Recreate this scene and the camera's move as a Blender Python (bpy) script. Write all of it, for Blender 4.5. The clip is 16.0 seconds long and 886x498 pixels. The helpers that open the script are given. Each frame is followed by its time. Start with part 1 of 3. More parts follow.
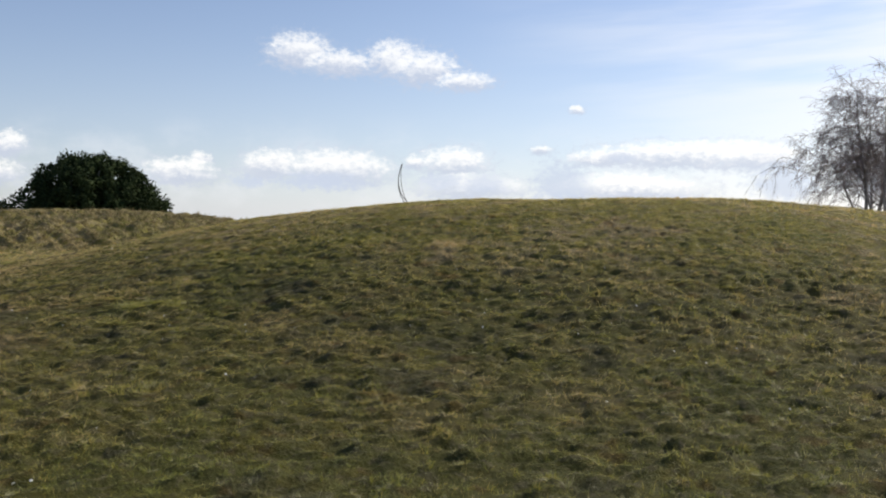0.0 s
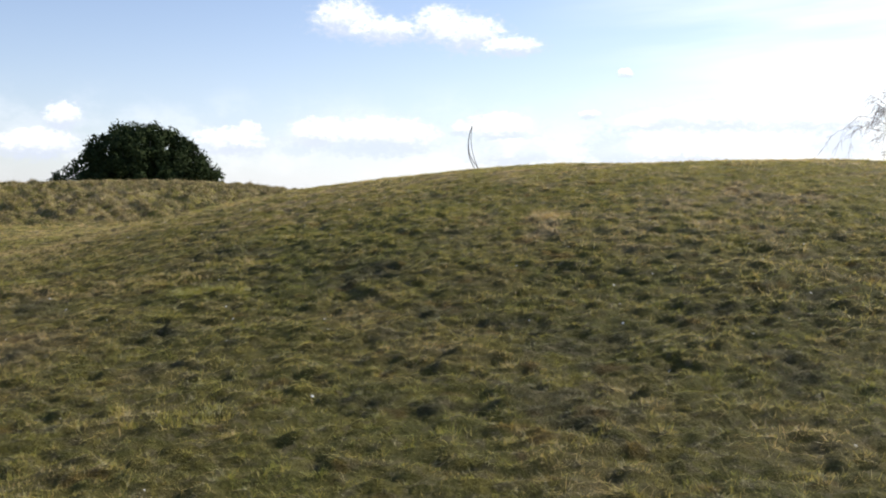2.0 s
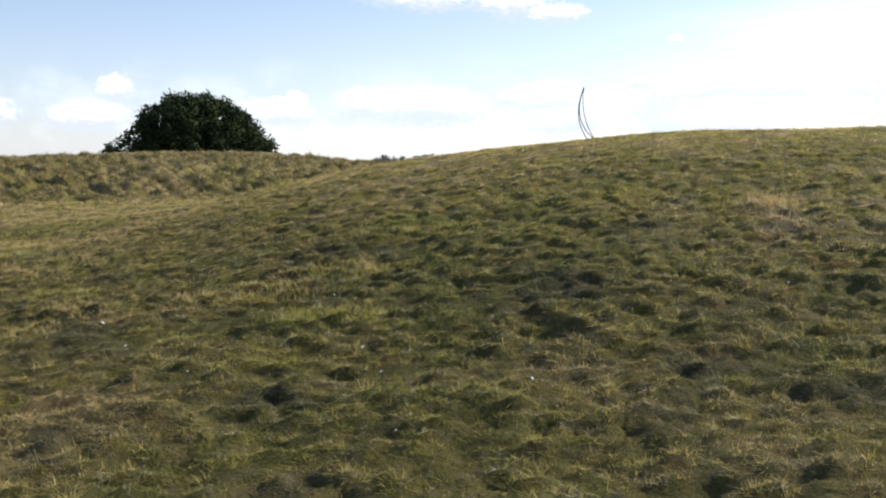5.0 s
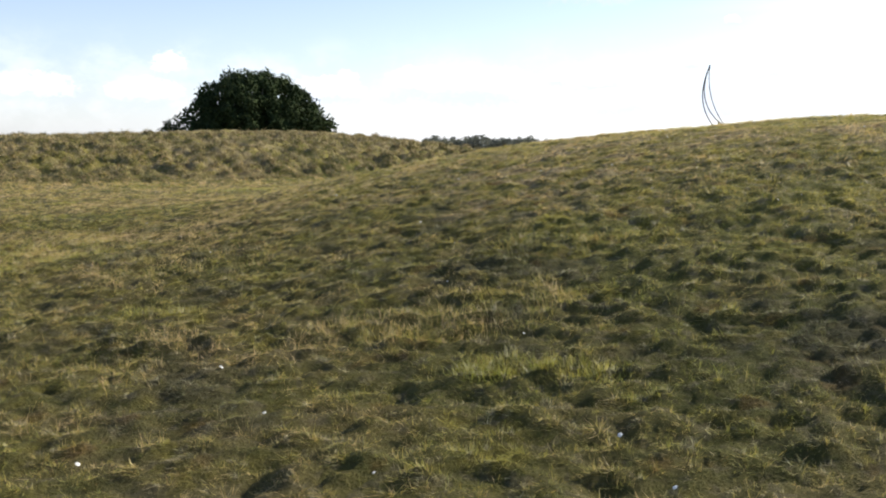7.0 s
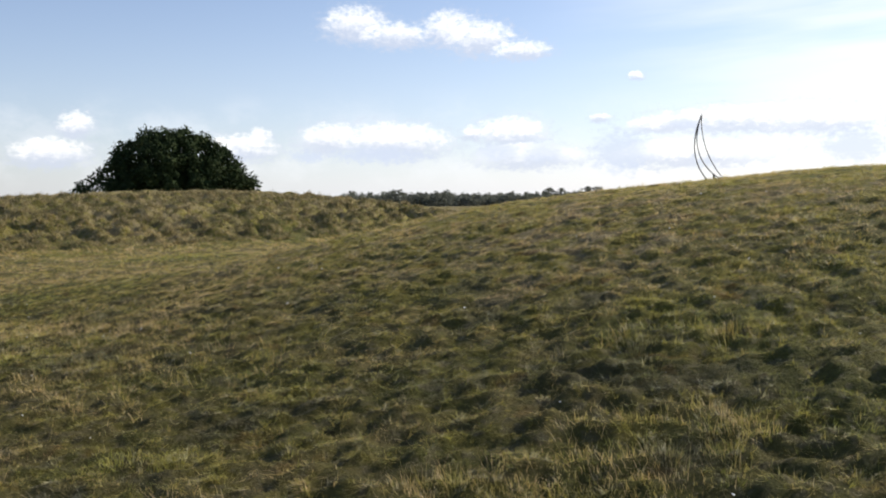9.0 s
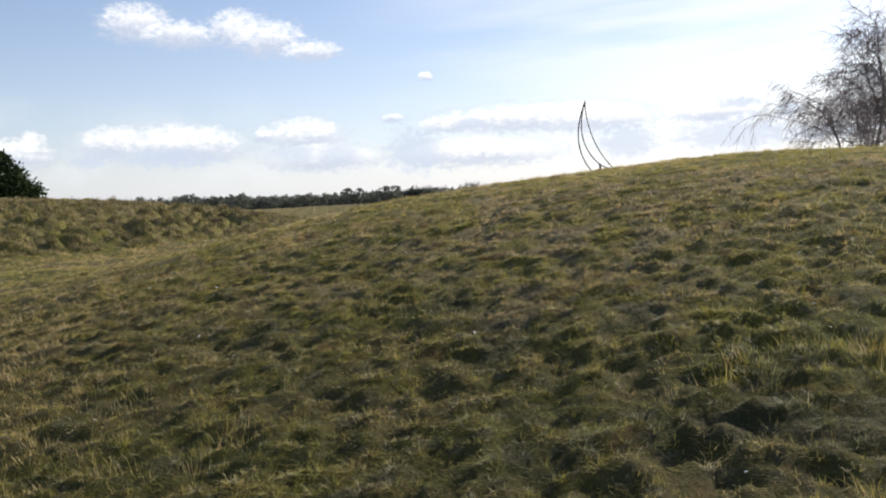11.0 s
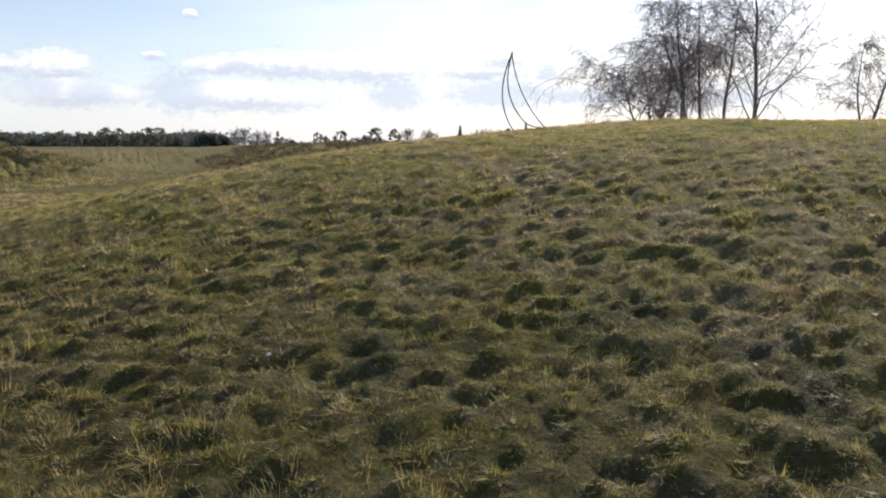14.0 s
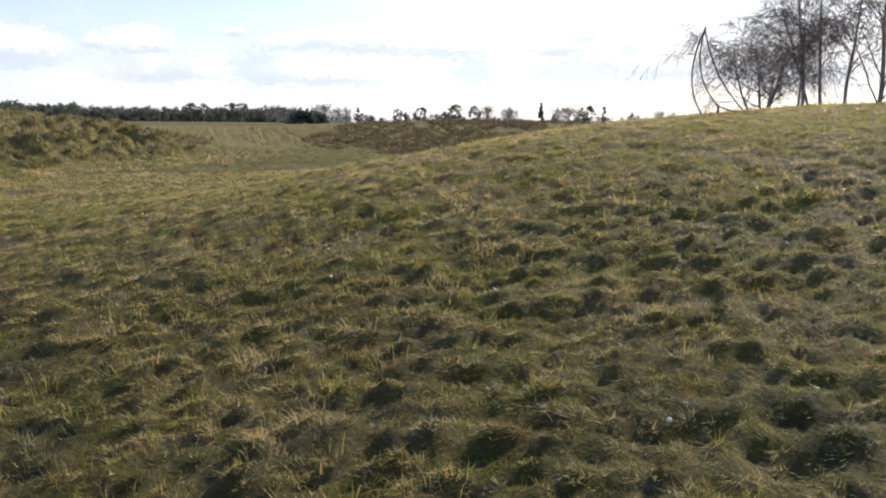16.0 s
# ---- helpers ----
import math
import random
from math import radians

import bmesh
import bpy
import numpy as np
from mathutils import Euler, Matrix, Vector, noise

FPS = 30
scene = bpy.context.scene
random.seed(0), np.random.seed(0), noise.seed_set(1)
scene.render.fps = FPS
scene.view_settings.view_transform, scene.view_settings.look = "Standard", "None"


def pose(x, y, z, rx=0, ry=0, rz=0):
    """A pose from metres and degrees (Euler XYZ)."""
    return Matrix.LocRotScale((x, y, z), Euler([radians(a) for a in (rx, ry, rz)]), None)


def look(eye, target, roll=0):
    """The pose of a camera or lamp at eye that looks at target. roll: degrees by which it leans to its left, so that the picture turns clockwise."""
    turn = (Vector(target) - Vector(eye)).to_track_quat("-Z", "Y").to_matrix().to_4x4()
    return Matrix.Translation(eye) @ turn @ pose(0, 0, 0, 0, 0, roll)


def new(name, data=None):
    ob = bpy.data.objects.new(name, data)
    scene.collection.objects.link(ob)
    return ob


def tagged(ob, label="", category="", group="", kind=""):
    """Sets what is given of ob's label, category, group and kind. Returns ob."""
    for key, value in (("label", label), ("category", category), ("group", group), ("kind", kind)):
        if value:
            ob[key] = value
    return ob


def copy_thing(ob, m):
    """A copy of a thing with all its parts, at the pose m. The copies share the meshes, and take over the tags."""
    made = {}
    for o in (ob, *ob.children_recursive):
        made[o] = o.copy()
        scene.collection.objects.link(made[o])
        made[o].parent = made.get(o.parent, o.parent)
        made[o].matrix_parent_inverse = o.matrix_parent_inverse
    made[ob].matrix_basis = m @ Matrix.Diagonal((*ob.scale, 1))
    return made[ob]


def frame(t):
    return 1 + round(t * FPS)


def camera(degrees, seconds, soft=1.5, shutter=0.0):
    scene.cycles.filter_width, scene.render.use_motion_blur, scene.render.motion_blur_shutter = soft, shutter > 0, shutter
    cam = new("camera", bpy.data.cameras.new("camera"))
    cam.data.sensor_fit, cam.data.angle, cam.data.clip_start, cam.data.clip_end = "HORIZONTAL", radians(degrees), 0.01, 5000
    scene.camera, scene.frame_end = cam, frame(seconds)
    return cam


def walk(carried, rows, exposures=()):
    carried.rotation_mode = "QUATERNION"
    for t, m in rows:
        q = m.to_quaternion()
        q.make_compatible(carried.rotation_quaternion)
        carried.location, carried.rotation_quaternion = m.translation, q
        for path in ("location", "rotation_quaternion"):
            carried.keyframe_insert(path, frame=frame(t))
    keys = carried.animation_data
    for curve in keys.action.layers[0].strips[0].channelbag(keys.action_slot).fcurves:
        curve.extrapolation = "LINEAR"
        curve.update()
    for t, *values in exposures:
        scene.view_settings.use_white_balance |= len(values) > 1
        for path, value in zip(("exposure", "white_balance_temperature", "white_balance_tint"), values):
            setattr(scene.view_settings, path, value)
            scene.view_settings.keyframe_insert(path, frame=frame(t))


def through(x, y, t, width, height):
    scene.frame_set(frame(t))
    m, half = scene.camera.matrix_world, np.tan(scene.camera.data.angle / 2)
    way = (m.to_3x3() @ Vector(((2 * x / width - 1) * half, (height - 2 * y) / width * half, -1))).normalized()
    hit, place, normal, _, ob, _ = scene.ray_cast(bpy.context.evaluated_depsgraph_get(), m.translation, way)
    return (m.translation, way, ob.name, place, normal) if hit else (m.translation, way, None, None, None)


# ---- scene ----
cam = camera(52.5, 16.0, soft=2.0)
# seconds, eye, point looked at, roll
PATH = [
    (0, (0.195, 1.611, 1.631), (0.126, 3.609, 1.599), 0.4),
    (0.5, (0.086, 2.106, 1.651), (-0.15, 4.09, 1.564), -0.9),
    (1, (-0.113, 2.487, 1.646), (-0.306, 4.476, 1.549), 0.5),
    (1.5, (-0.32, 2.923, 1.641), (-0.423, 4.913, 1.467), 0.9),
    (2, (-0.505, 3.382, 1.679), (-0.68, 5.372, 1.573), -0.2),
    (2.5, (-0.759, 3.834, 1.714), (-0.991, 5.814, 1.553), 0.0),
    (3, (-0.948, 4.333, 1.7), (-1.179, 6.314, 1.555), -0.3),
    (3.5, (-1.175, 4.776, 1.729), (-1.522, 6.74, 1.588), -0.4),
    (3.7, (-1.258, 4.946, 1.745), (-1.588, 6.914, 1.598), 0.0),
    (5.8, (-2.482, 6.819, 1.84), (-2.746, 8.794, 1.664), -0.7),
    (6, (-2.6, 6.963, 1.877), (-2.92, 8.932, 1.729), -0.8),
    (6.5, (-2.983, 7.348, 1.872), (-3.39, 9.299, 1.71), 0.4),
    (7, (-3.271, 7.761, 1.878), (-3.652, 9.713, 1.663), 0.3),
    (7.5, (-3.572, 8.172, 1.929), (-3.876, 10.145, 1.796), 0.1),
    (8, (-3.912, 8.527, 1.96), (-3.906, 10.525, 1.881), -0.2),
    (8.5, (-4.249, 8.985, 1.947), (-4.343, 10.98, 1.848), -2.1),
    (9, (-4.558, 9.322, 1.978), (-4.759, 11.309, 1.883), -0.8),
    (9.2, (-4.715, 9.443, 1.995), (-4.788, 11.442, 1.972), -0.6),
    (11.3, (-5.997, 11.132, 1.978), (-5.752, 13.114, 1.866), -2.5),
    (11.5, (-6.106, 11.268, 2.008), (-5.892, 13.253, 1.899), -2.2),
    (12, (-6.45, 11.594, 2.014), (-6.214, 13.578, 1.921), -0.5),
    (12.5, (-6.723, 11.962, 2.01), (-6.41, 13.931, 1.845), 0.2),
    (13, (-7.011, 12.366, 2.08), (-6.676, 14.33, 1.907), 0.3),
    (13.5, (-7.349, 12.656, 2.111), (-6.828, 14.577, 1.92), -0.4),
    (14, (-7.581, 13.032, 2.11), (-6.843, 14.878, 1.883), 0.1),
    (14.5, (-7.855, 13.381, 2.163), (-7.168, 15.244, 1.929), -0.4),
    (15, (-8.191, 13.683, 2.215), (-7.523, 15.553, 1.973), 0.3),
    (15.5, (-8.363, 14.113, 2.201), (-7.708, 15.985, 1.947), 0.4),
    (16, (-8.532, 14.451, 2.197), (-7.952, 16.345, 1.919), 0.5),
]
EXPOSURE = [(0.0, 0.09), (1.0, 0.33), (1.5, 0.51), (2.2, 0.45), (3.0, 0.55), (3.5, 0.55), (6.5, 0.57), (7.0, 0.68), (7.5, 0.26), (8.0, 0.16), (8.5, 0.18), (9.0, 0.29), (11.5, 0.1), (12.0, -0.02), (12.5, 0.0), (14.0, 0.22), (16.0, 0.4)]
walk(cam, [(t, look(eye, target, roll)) for t, eye, target, roll in PATH], EXPOSURE)

# ---- light ----
SUN_AZ, SUN_EL = radians(58), radians(26)      # azimuth from +y towards +x
SUN_DIR = Vector((math.sin(SUN_AZ) * math.cos(SUN_EL), math.cos(SUN_AZ) * math.cos(SUN_EL), math.sin(SUN_EL)))
VEIL_DIR = Vector((0.623, 0.668, 0.407))      # where the thin high cloud is brightest
sun = new("sun", bpy.data.lights.new("sun", "SUN"))
sun.data.energy, sun.data.angle, sun.data.color = 5.0, radians(0.6), (1.0, 0.93, 0.80)
sun.matrix_world = look(SUN_DIR * 100, (0, 0, 0))


class Nodes:
    """Short ways to add and join shader nodes."""

    def __init__(self, tree):
        self.tree = tree
        tree.nodes.clear()

    def add(self, kind, **values):
        node = self.tree.nodes.new(kind)
        for key, value in values.items():
            setattr(node, key, value)
        return node

    def put(self, socket, value):
        if isinstance(value, bpy.types.NodeSocket):
            self.tree.links.new(value, socket)
        elif value is not None:
            socket.default_value = value

    def math(self, op, a, b=None, c=None, clamp=False):
        node = self.add("ShaderNodeMath", operation=op, use_clamp=clamp)
        for n, v in enumerate((a, b, c)):
            self.put(node.inputs[n], v)
        return node.outputs[0]

    def mix(self, fac, a, b, blend="MIX"):
        node = self.add("ShaderNodeMix", data_type="RGBA", blend_type=blend)
        self.put(node.inputs[0], fac)
        self.put(node.inputs[6], a)
        self.put(node.inputs[7], b)
        return node.outputs[2]

    def step(self, value, low, high):
        node = self.add("ShaderNodeMapRange", interpolation_type="SMOOTHSTEP")
        self.put(node.inputs[0], value)
        node.inputs[1].default_value, node.inputs[2].default_value = low, high
        return node.outputs[0]

    def noise(self, vector, scale, detail=4.0, rough=0.55, lacunarity=2.0):
        node = self.add("ShaderNodeTexNoise")
        self.put(node.inputs["Vector"], vector)
        node.inputs["Scale"].default_value, node.inputs["Detail"].default_value = scale, detail
        node.inputs["Roughness"].default_value, node.inputs["Lacunarity"].default_value = rough, lacunarity
        return node.outputs[0]

    def ramp(self, value, stops):
        node = self.add("ShaderNodeValToRGB")
        self.put(node.inputs[0], value)
        while len(node.color_ramp.elements) < len(stops):
            node.color_ramp.elements.new(0.5)
        for element, (place, colour) in zip(node.color_ramp.elements, stops):
            element.position, element.color = place, (*colour, 1)
        return node.outputs[0]


def build_world():
    """A hazy blue spring sky with a belt of low cumulus, one larger cloud above it and thin high cloud towards the sun."""
    world = bpy.data.worlds.new("sky")
    world.use_nodes = True
    scene.world = world
    n = Nodes(world.node_tree)
    sky = n.add("ShaderNodeTexSky", sky_type="NISHITA", sun_disc=False, sun_elevation=SUN_EL, sun_rotation=SUN_AZ,
                air_density=1.0, dust_density=0.6, ozone_density=1.2)
    base = n.mix(1.0, sky.outputs[0], (SKY * 1.02, SKY, SKY * 1.12, 1), "MULTIPLY")
    way = n.add("ShaderNodeTexCoord").outputs["Generated"]
    split = n.add("ShaderNodeSeparateXYZ")
    n.put(split.inputs[0], way)
    x, y, z = split.outputs
    az = n.math("MULTIPLY", n.math("ARCTAN2", x, y), 180 / math.pi)
    el = n.math("MULTIPLY", n.math("ARCSINE", z), 180 / math.pi)
    # haze low down, thin veil of high cloud round the sun's side
    dot = n.add("ShaderNodeVectorMath", operation="DOT_PRODUCT")
    n.put(dot.inputs[0], way)
    dot.inputs[1].default_value = VEIL_DIR
    near_sun = dot.outputs["Value"]
    join = n.add("ShaderNodeCombineXYZ")
    n.put(join.inputs[0], n.math("MULTIPLY", n.math("ADD", az, n.math("MULTIPLY", el, -2.2)), 0.018))
    n.put(join.inputs[1], n.math("MULTIPLY", el, 0.14))
    streak = n.noise(join.outputs[0], 1.6, 5, 0.55)
    veil = n.math("MULTIPLY", n.step(near_sun, 0.72, 0.98), n.step(n.math("ADD", streak, n.math("MULTIPLY", near_sun, 0.28)), 0.60, 0.84))
    haze = n.math("MULTIPLY", n.math("POWER", 2.718, n.math("MULTIPLY", n.math("MAXIMUM", el, 0.0), -0.16)), 0.68)
    glow = n.math("ADD", 0.38, n.math("MULTIPLY", n.step(near_sun, -0.4, 0.8), 0.62))      # haze is brighter towards the sun
    base = n.mix(haze, base, n.mix(1.0, (0.80, 0.86, 1.0, 1), n.mix(glow, (0, 0, 0, 1), (1, 1, 1, 1)), "MULTIPLY"))
    base = n.mix(n.math("MULTIPLY", veil, 0.85), base, (0.95, 0.96, 0.98, 1))
    # cumulus: azimuth, elevation, half width, half height in degrees
    white = [(-11.1, 11.1, 1.8, 1.1), (-8.6, 10.5, 2.0, 0.8), (-5.1, 10.7, 1.6, 1.2), (-3.2, 10.2, 2.0, 1.1), (-0.6, 9.5, 1.7, 0.6), (-27.8, 4.9, 0.9, 0.8), (-18.3, 3.6, 2.0, 0.9), (-17.2, 4.5, 0.7, 0.5),
             (-12.8, 4.1, 1.8, 1.0), (-8.8, 3.9, 3.4, 1.2), (-7.4, 4.2, 1.4, 0.6), (-3.8, 4.5, 0.8, 0.5), (-1.3, 4.4, 2.0, 1.0), (-0.2, 2.9, 3.1, 0.8), (4.2, 5.3, 0.6, 0.3), (8.1, 4.7, 2.2, 0.6),
             (13.1, 4.8, 5.8, 0.9), (17.0, 4.6, 2.9, 0.9), (9.6, 2.8, 4.3, 0.9), (6.4, 7.8, 0.5, 0.3), (-29.2, 3.3, 2.0, 0.9), (-35.4, 3.4, 2.2, 0.9), (24.0, 4.6, 2.6, 0.5), (31.0, 3.4, 3.0, 1.0), (38.0, 3.4, 4.0, 1.4)]
    grey = [(5.5, 3.1, 1.5, 1.3), (-9.8, 3.3, 2.6, 0.5), (-14.2, 3.2, 1.0, 0.35), (18.8, 3.1, 1.7, 1.0), (25.6, 5.1, 1.1, 0.3), (25.4, 3.2, 3.4, 1.0), (28.3, 4.5, 0.6, 0.4), (-2.1, 3.3, 1.3, 0.5), (9.1, 4.8, 0.9, 0.3), (0.6, 3.2, 1.3, 0.6)]
    warp = n.add("ShaderNodeCombineXYZ")
    n.put(warp.inputs[0], n.math("MULTIPLY", az, 0.55))
    n.put(warp.inputs[1], n.math("MULTIPLY", el, 0.8))
    n1 = n.noise(warp.outputs[0], 1.5, 8, 0.68)
    turned = n.add("ShaderNodeVectorMath", operation="ADD")
    n.put(turned.inputs[0], warp.outputs[0])
    turned.inputs[1].default_value = (31.7, 11.3, 5.0)
    n2 = n.noise(turned.outputs[0], 1.5, 8, 0.68)
    azw = n.math("ADD", az, n.math("MULTIPLY", n.math("SUBTRACT", n1, 0.5), 1.3))
    elw = n.math("ADD", el, n.math("MULTIPLY", n.math("SUBTRACT", n2, 0.5), 1.0))
    puff = n.math("MULTIPLY", n.math("SUBTRACT", n.noise(warp.outputs[0], 3.4, 8, 0.66), 0.5), 2.3)      # billows along the edges

    def bank(places, flat):
        """How far inside the nearest of some clouds a direction lies, and how high in it."""
        inside, lift = None, None
        for a, e, w, h in places:
            u = n.math("MULTIPLY", n.math("SUBTRACT", azw, a), 1 / w)
            v = n.math("MULTIPLY", n.math("SUBTRACT", elw, e), 1 / h)
            vv = n.math("ADD", v, n.math("MULTIPLY", n.math("MINIMUM", v, 0.0), flat))      # flatter undersides
            r = n.math("SQRT", n.math("ADD", n.math("MULTIPLY", u, u), n.math("MULTIPLY", vv, vv)))
            deep = n.math("SUBTRACT", 1.32, r)
            part = n.math("MULTIPLY", n.step(deep, -0.2, 0.4), n.math("ADD", n.math("MULTIPLY", v, 0.7), 0.45))
            inside = deep if inside is None else n.math("MAXIMUM", inside, deep)
            lift = part if lift is None else n.math("MAXIMUM", lift, part)
        return n.step(n.math("ADD", inside, puff), -0.3, 0.85), lift

    total, shade = bank(white, 0.35)
    dim, _ = bank(grey, 0.2)
    body = n.mix(n.step(n.math("ADD", shade, n.math("MULTIPLY", puff, 0.5)), 0.15, 0.95), (0.56, 0.61, 0.73, 1), (1.08, 1.06, 1.03, 1))
    belt = n.math("MULTIPLY", n.step(el, 0.5, 3.0), n.math("SUBTRACT", 1.0, n.step(el, 4.0, 8.0)))
    wisp = n.noise(warp.outputs[0], 0.42, 6, 0.6)
    base = n.mix(n.math("MULTIPLY", belt, n.math("MULTIPLY", n.step(wisp, 0.42, 0.68), 0.3)), base, (0.92, 0.92, 0.96, 1))      # thin broken cloud in the low belt
    base = n.mix(n.math("MULTIPLY", total, 0.78), base, body)
    base = n.mix(n.math("MULTIPLY", dim, 0.7), base, (0.58, 0.65, 0.79, 1))
    back = n.add("ShaderNodeBackground")
    n.put(back.inputs[0], base)
    back.inputs[1].default_value = 1.0
    out = n.add("ShaderNodeOutputWorld")
    n.put(out.inputs[0], back.outputs[0])


SKY = 0.115
build_world()


# ---- materials ----
def material(name):
    mat = bpy.data.materials.new(name)
    mat.use_nodes = True
    return mat, Nodes(mat.node_tree)


def finish(n, colour, rough=0.8, bump=None, height=0.02, through=0.0, specular=0.3, metal=0.0):
    """Principled surface, with a share of light let through for leaves."""
    shader = n.add("ShaderNodeBsdfPrincipled")
    n.put(shader.inputs["Base Color"], colour)
    n.put(shader.inputs["Roughness"], rough)
    shader.inputs["Specular IOR Level"].default_value = specular
    shader.inputs["Metallic"].default_value = metal
    if bump is not None:
        b = n.add("ShaderNodeBump")
        b.inputs["Strength"].default_value, b.inputs["Distance"].default_value = 1.0, height
        n.put(b.inputs["Height"], bump)
        n.put(shader.inputs["Normal"], b.outputs[0])
    surface = shader.outputs[0]
    if through:
        glow = n.add("ShaderNodeBsdfTranslucent")
        n.put(glow.inputs[0], colour)
        join = n.add("ShaderNodeMixShader")
        join.inputs[0].default_value = through
        n.put(join.inputs[1], surface)
        n.put(join.inputs[2], glow.outputs[0])
        surface = join.outputs[0]
    out = n.add("ShaderNodeOutputMaterial")
    n.put(out.inputs[0], surface)


def place(n):
    return n.add("ShaderNodeNewGeometry").outputs["Position"]


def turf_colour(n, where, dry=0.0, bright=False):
    """Mown heath turf: green, olive and straw in patches of a metre or so, moss and bare thatch in smaller ones."""
    broad = n.noise(where, 0.35, 3, 0.5)
    patch = n.noise(where, 1.3, 4, 0.6)
    fine = n.noise(where, 7.0, 4, 0.65)
    tone = n.math("ADD", n.math("MULTIPLY", broad, 0.45), n.math("ADD", n.math("MULTIPLY", patch, 0.4), n.math("MULTIPLY", fine, 0.25)))
    split = n.add("ShaderNodeSeparateXYZ")
    n.put(split.inputs[0], where)
    tone = n.math("ADD", tone, n.math("MULTIPLY", n.step(split.outputs[1], 18.0, 28.0), 0.04))      # paler on the flats
    tone = n.math("SUBTRACT", tone, n.math("MULTIPLY", n.math("SUBTRACT", 1.0, n.step(split.outputs[1], 8.0, 13.0)), 0.05))      # greener on the near flat
    tone = n.math("ADD", tone, n.math("MULTIPLY", n.step(split.outputs[2], 1.0, 1.9), 0.06))      # drier high on the mound, and lightened there as a sunlit crown
    tone = n.math("ADD", tone, n.math("MULTIPLY", n.step(split.outputs[1], 40.0, 50.0), 0.07))      # winter-bleached on the open heath
    tone = n.math("ADD", tone, dry)
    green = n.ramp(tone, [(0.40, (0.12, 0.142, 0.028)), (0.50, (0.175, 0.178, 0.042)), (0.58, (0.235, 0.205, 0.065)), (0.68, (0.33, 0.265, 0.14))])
    # lit tips put into the blade colour: about twice the turf's tint
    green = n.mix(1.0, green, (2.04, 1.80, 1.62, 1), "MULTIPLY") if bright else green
    lit_moss_top = n.math("MULTIPLY", n.step(split.outputs[2], 0.8, 1.7), 0.075)      # more moss on the crown of the mound, its sunlit yellow painted in
    moss = n.math("MULTIPLY", n.step(n.math("ADD", n.noise(where, 2.1, 5, 0.65), lit_moss_top), 0.53, 0.63), 0.75)
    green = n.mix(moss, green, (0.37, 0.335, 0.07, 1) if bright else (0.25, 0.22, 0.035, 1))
    coarse = n.math("MULTIPLY", n.step(n.math("SUBTRACT", n.noise(where, 1.15, 4, 0.6), n.math("MULTIPLY", lit_moss_top, 0.8)), 0.55, 0.66), 0.72)
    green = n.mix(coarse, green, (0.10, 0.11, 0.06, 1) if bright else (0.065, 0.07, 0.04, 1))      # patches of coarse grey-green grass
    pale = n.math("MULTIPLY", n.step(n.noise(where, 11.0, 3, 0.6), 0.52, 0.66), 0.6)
    green = n.mix(pale, green, (0.54, 0.50, 0.34, 1) if bright else (0.30, 0.26, 0.16, 1))      # bleached tips, tuft by tuft, with whitish glints put into the colour
    rust = n.math("MULTIPLY", n.step(n.noise(where, 3.3, 3, 0.5), 0.60, 0.70), 0.55)
    return n.mix(rust, green, (0.24, 0.13, 0.035, 1)), fine


def mat_ground():
    mat, n = material("turf")
    where = place(n)
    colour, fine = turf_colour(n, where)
    thatch = n.noise(where, 34.0, 5, 0.7)
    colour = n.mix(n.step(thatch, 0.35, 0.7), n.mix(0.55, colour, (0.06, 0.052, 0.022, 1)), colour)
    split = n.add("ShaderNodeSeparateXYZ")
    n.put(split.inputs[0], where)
    gap_shade = n.math("SUBTRACT", 0.64, n.math("MULTIPLY", n.step(split.outputs[1], 17.0, 32.0), 0.28))
    gap_shade = n.math("MULTIPLY", gap_shade, n.math("SUBTRACT", 1.0, n.math("MULTIPLY", n.step(split.outputs[2], 0.8, 1.7), 0.6)))      # less painted gap shade on the mossy crown, to look sunlit
    colour = n.mix(gap_shade, colour, (0.036, 0.029, 0.011, 1))      # dark thatch and soil, with the shade between blades put into its colour
    heath = n.math("MULTIPLY", n.step(split.outputs[1], 57.0, 66.0), n.math("ADD", 0.45, n.math("MULTIPLY", n.step(n.noise(where, 0.5, 4, 0.6), 0.4, 0.62), 0.5)))
    colour = n.mix(heath, colour, n.mix(n.math("ADD", n.math("MULTIPLY", n.noise(where, 0.9, 4, 0.65), 0.6), n.math("MULTIPLY", n.step(n.noise(where, 0.035, 4, 0.6), 0.35, 0.65), 0.4)), (0.055, 0.042, 0.02, 1), (0.17, 0.135, 0.06, 1)))      # brown winter heath beyond
    rough = n.math("ADD", n.math("MULTIPLY", n.noise(where, 9.0, 3, 0.6), 0.06), n.math("MULTIPLY", thatch, 0.05))
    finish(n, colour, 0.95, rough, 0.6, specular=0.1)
    return mat


def mat_grass(name, dry=0.0, spread=0.2, through=0.42):
    mat, n = material(name)
    where = place(n)
    one = n.add("ShaderNodeNewGeometry").outputs["Random Per Island"]
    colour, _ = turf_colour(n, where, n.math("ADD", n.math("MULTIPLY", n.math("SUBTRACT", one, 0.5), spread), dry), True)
    finish(n, colour, 0.5, through=through, specular=0.4)
    return mat


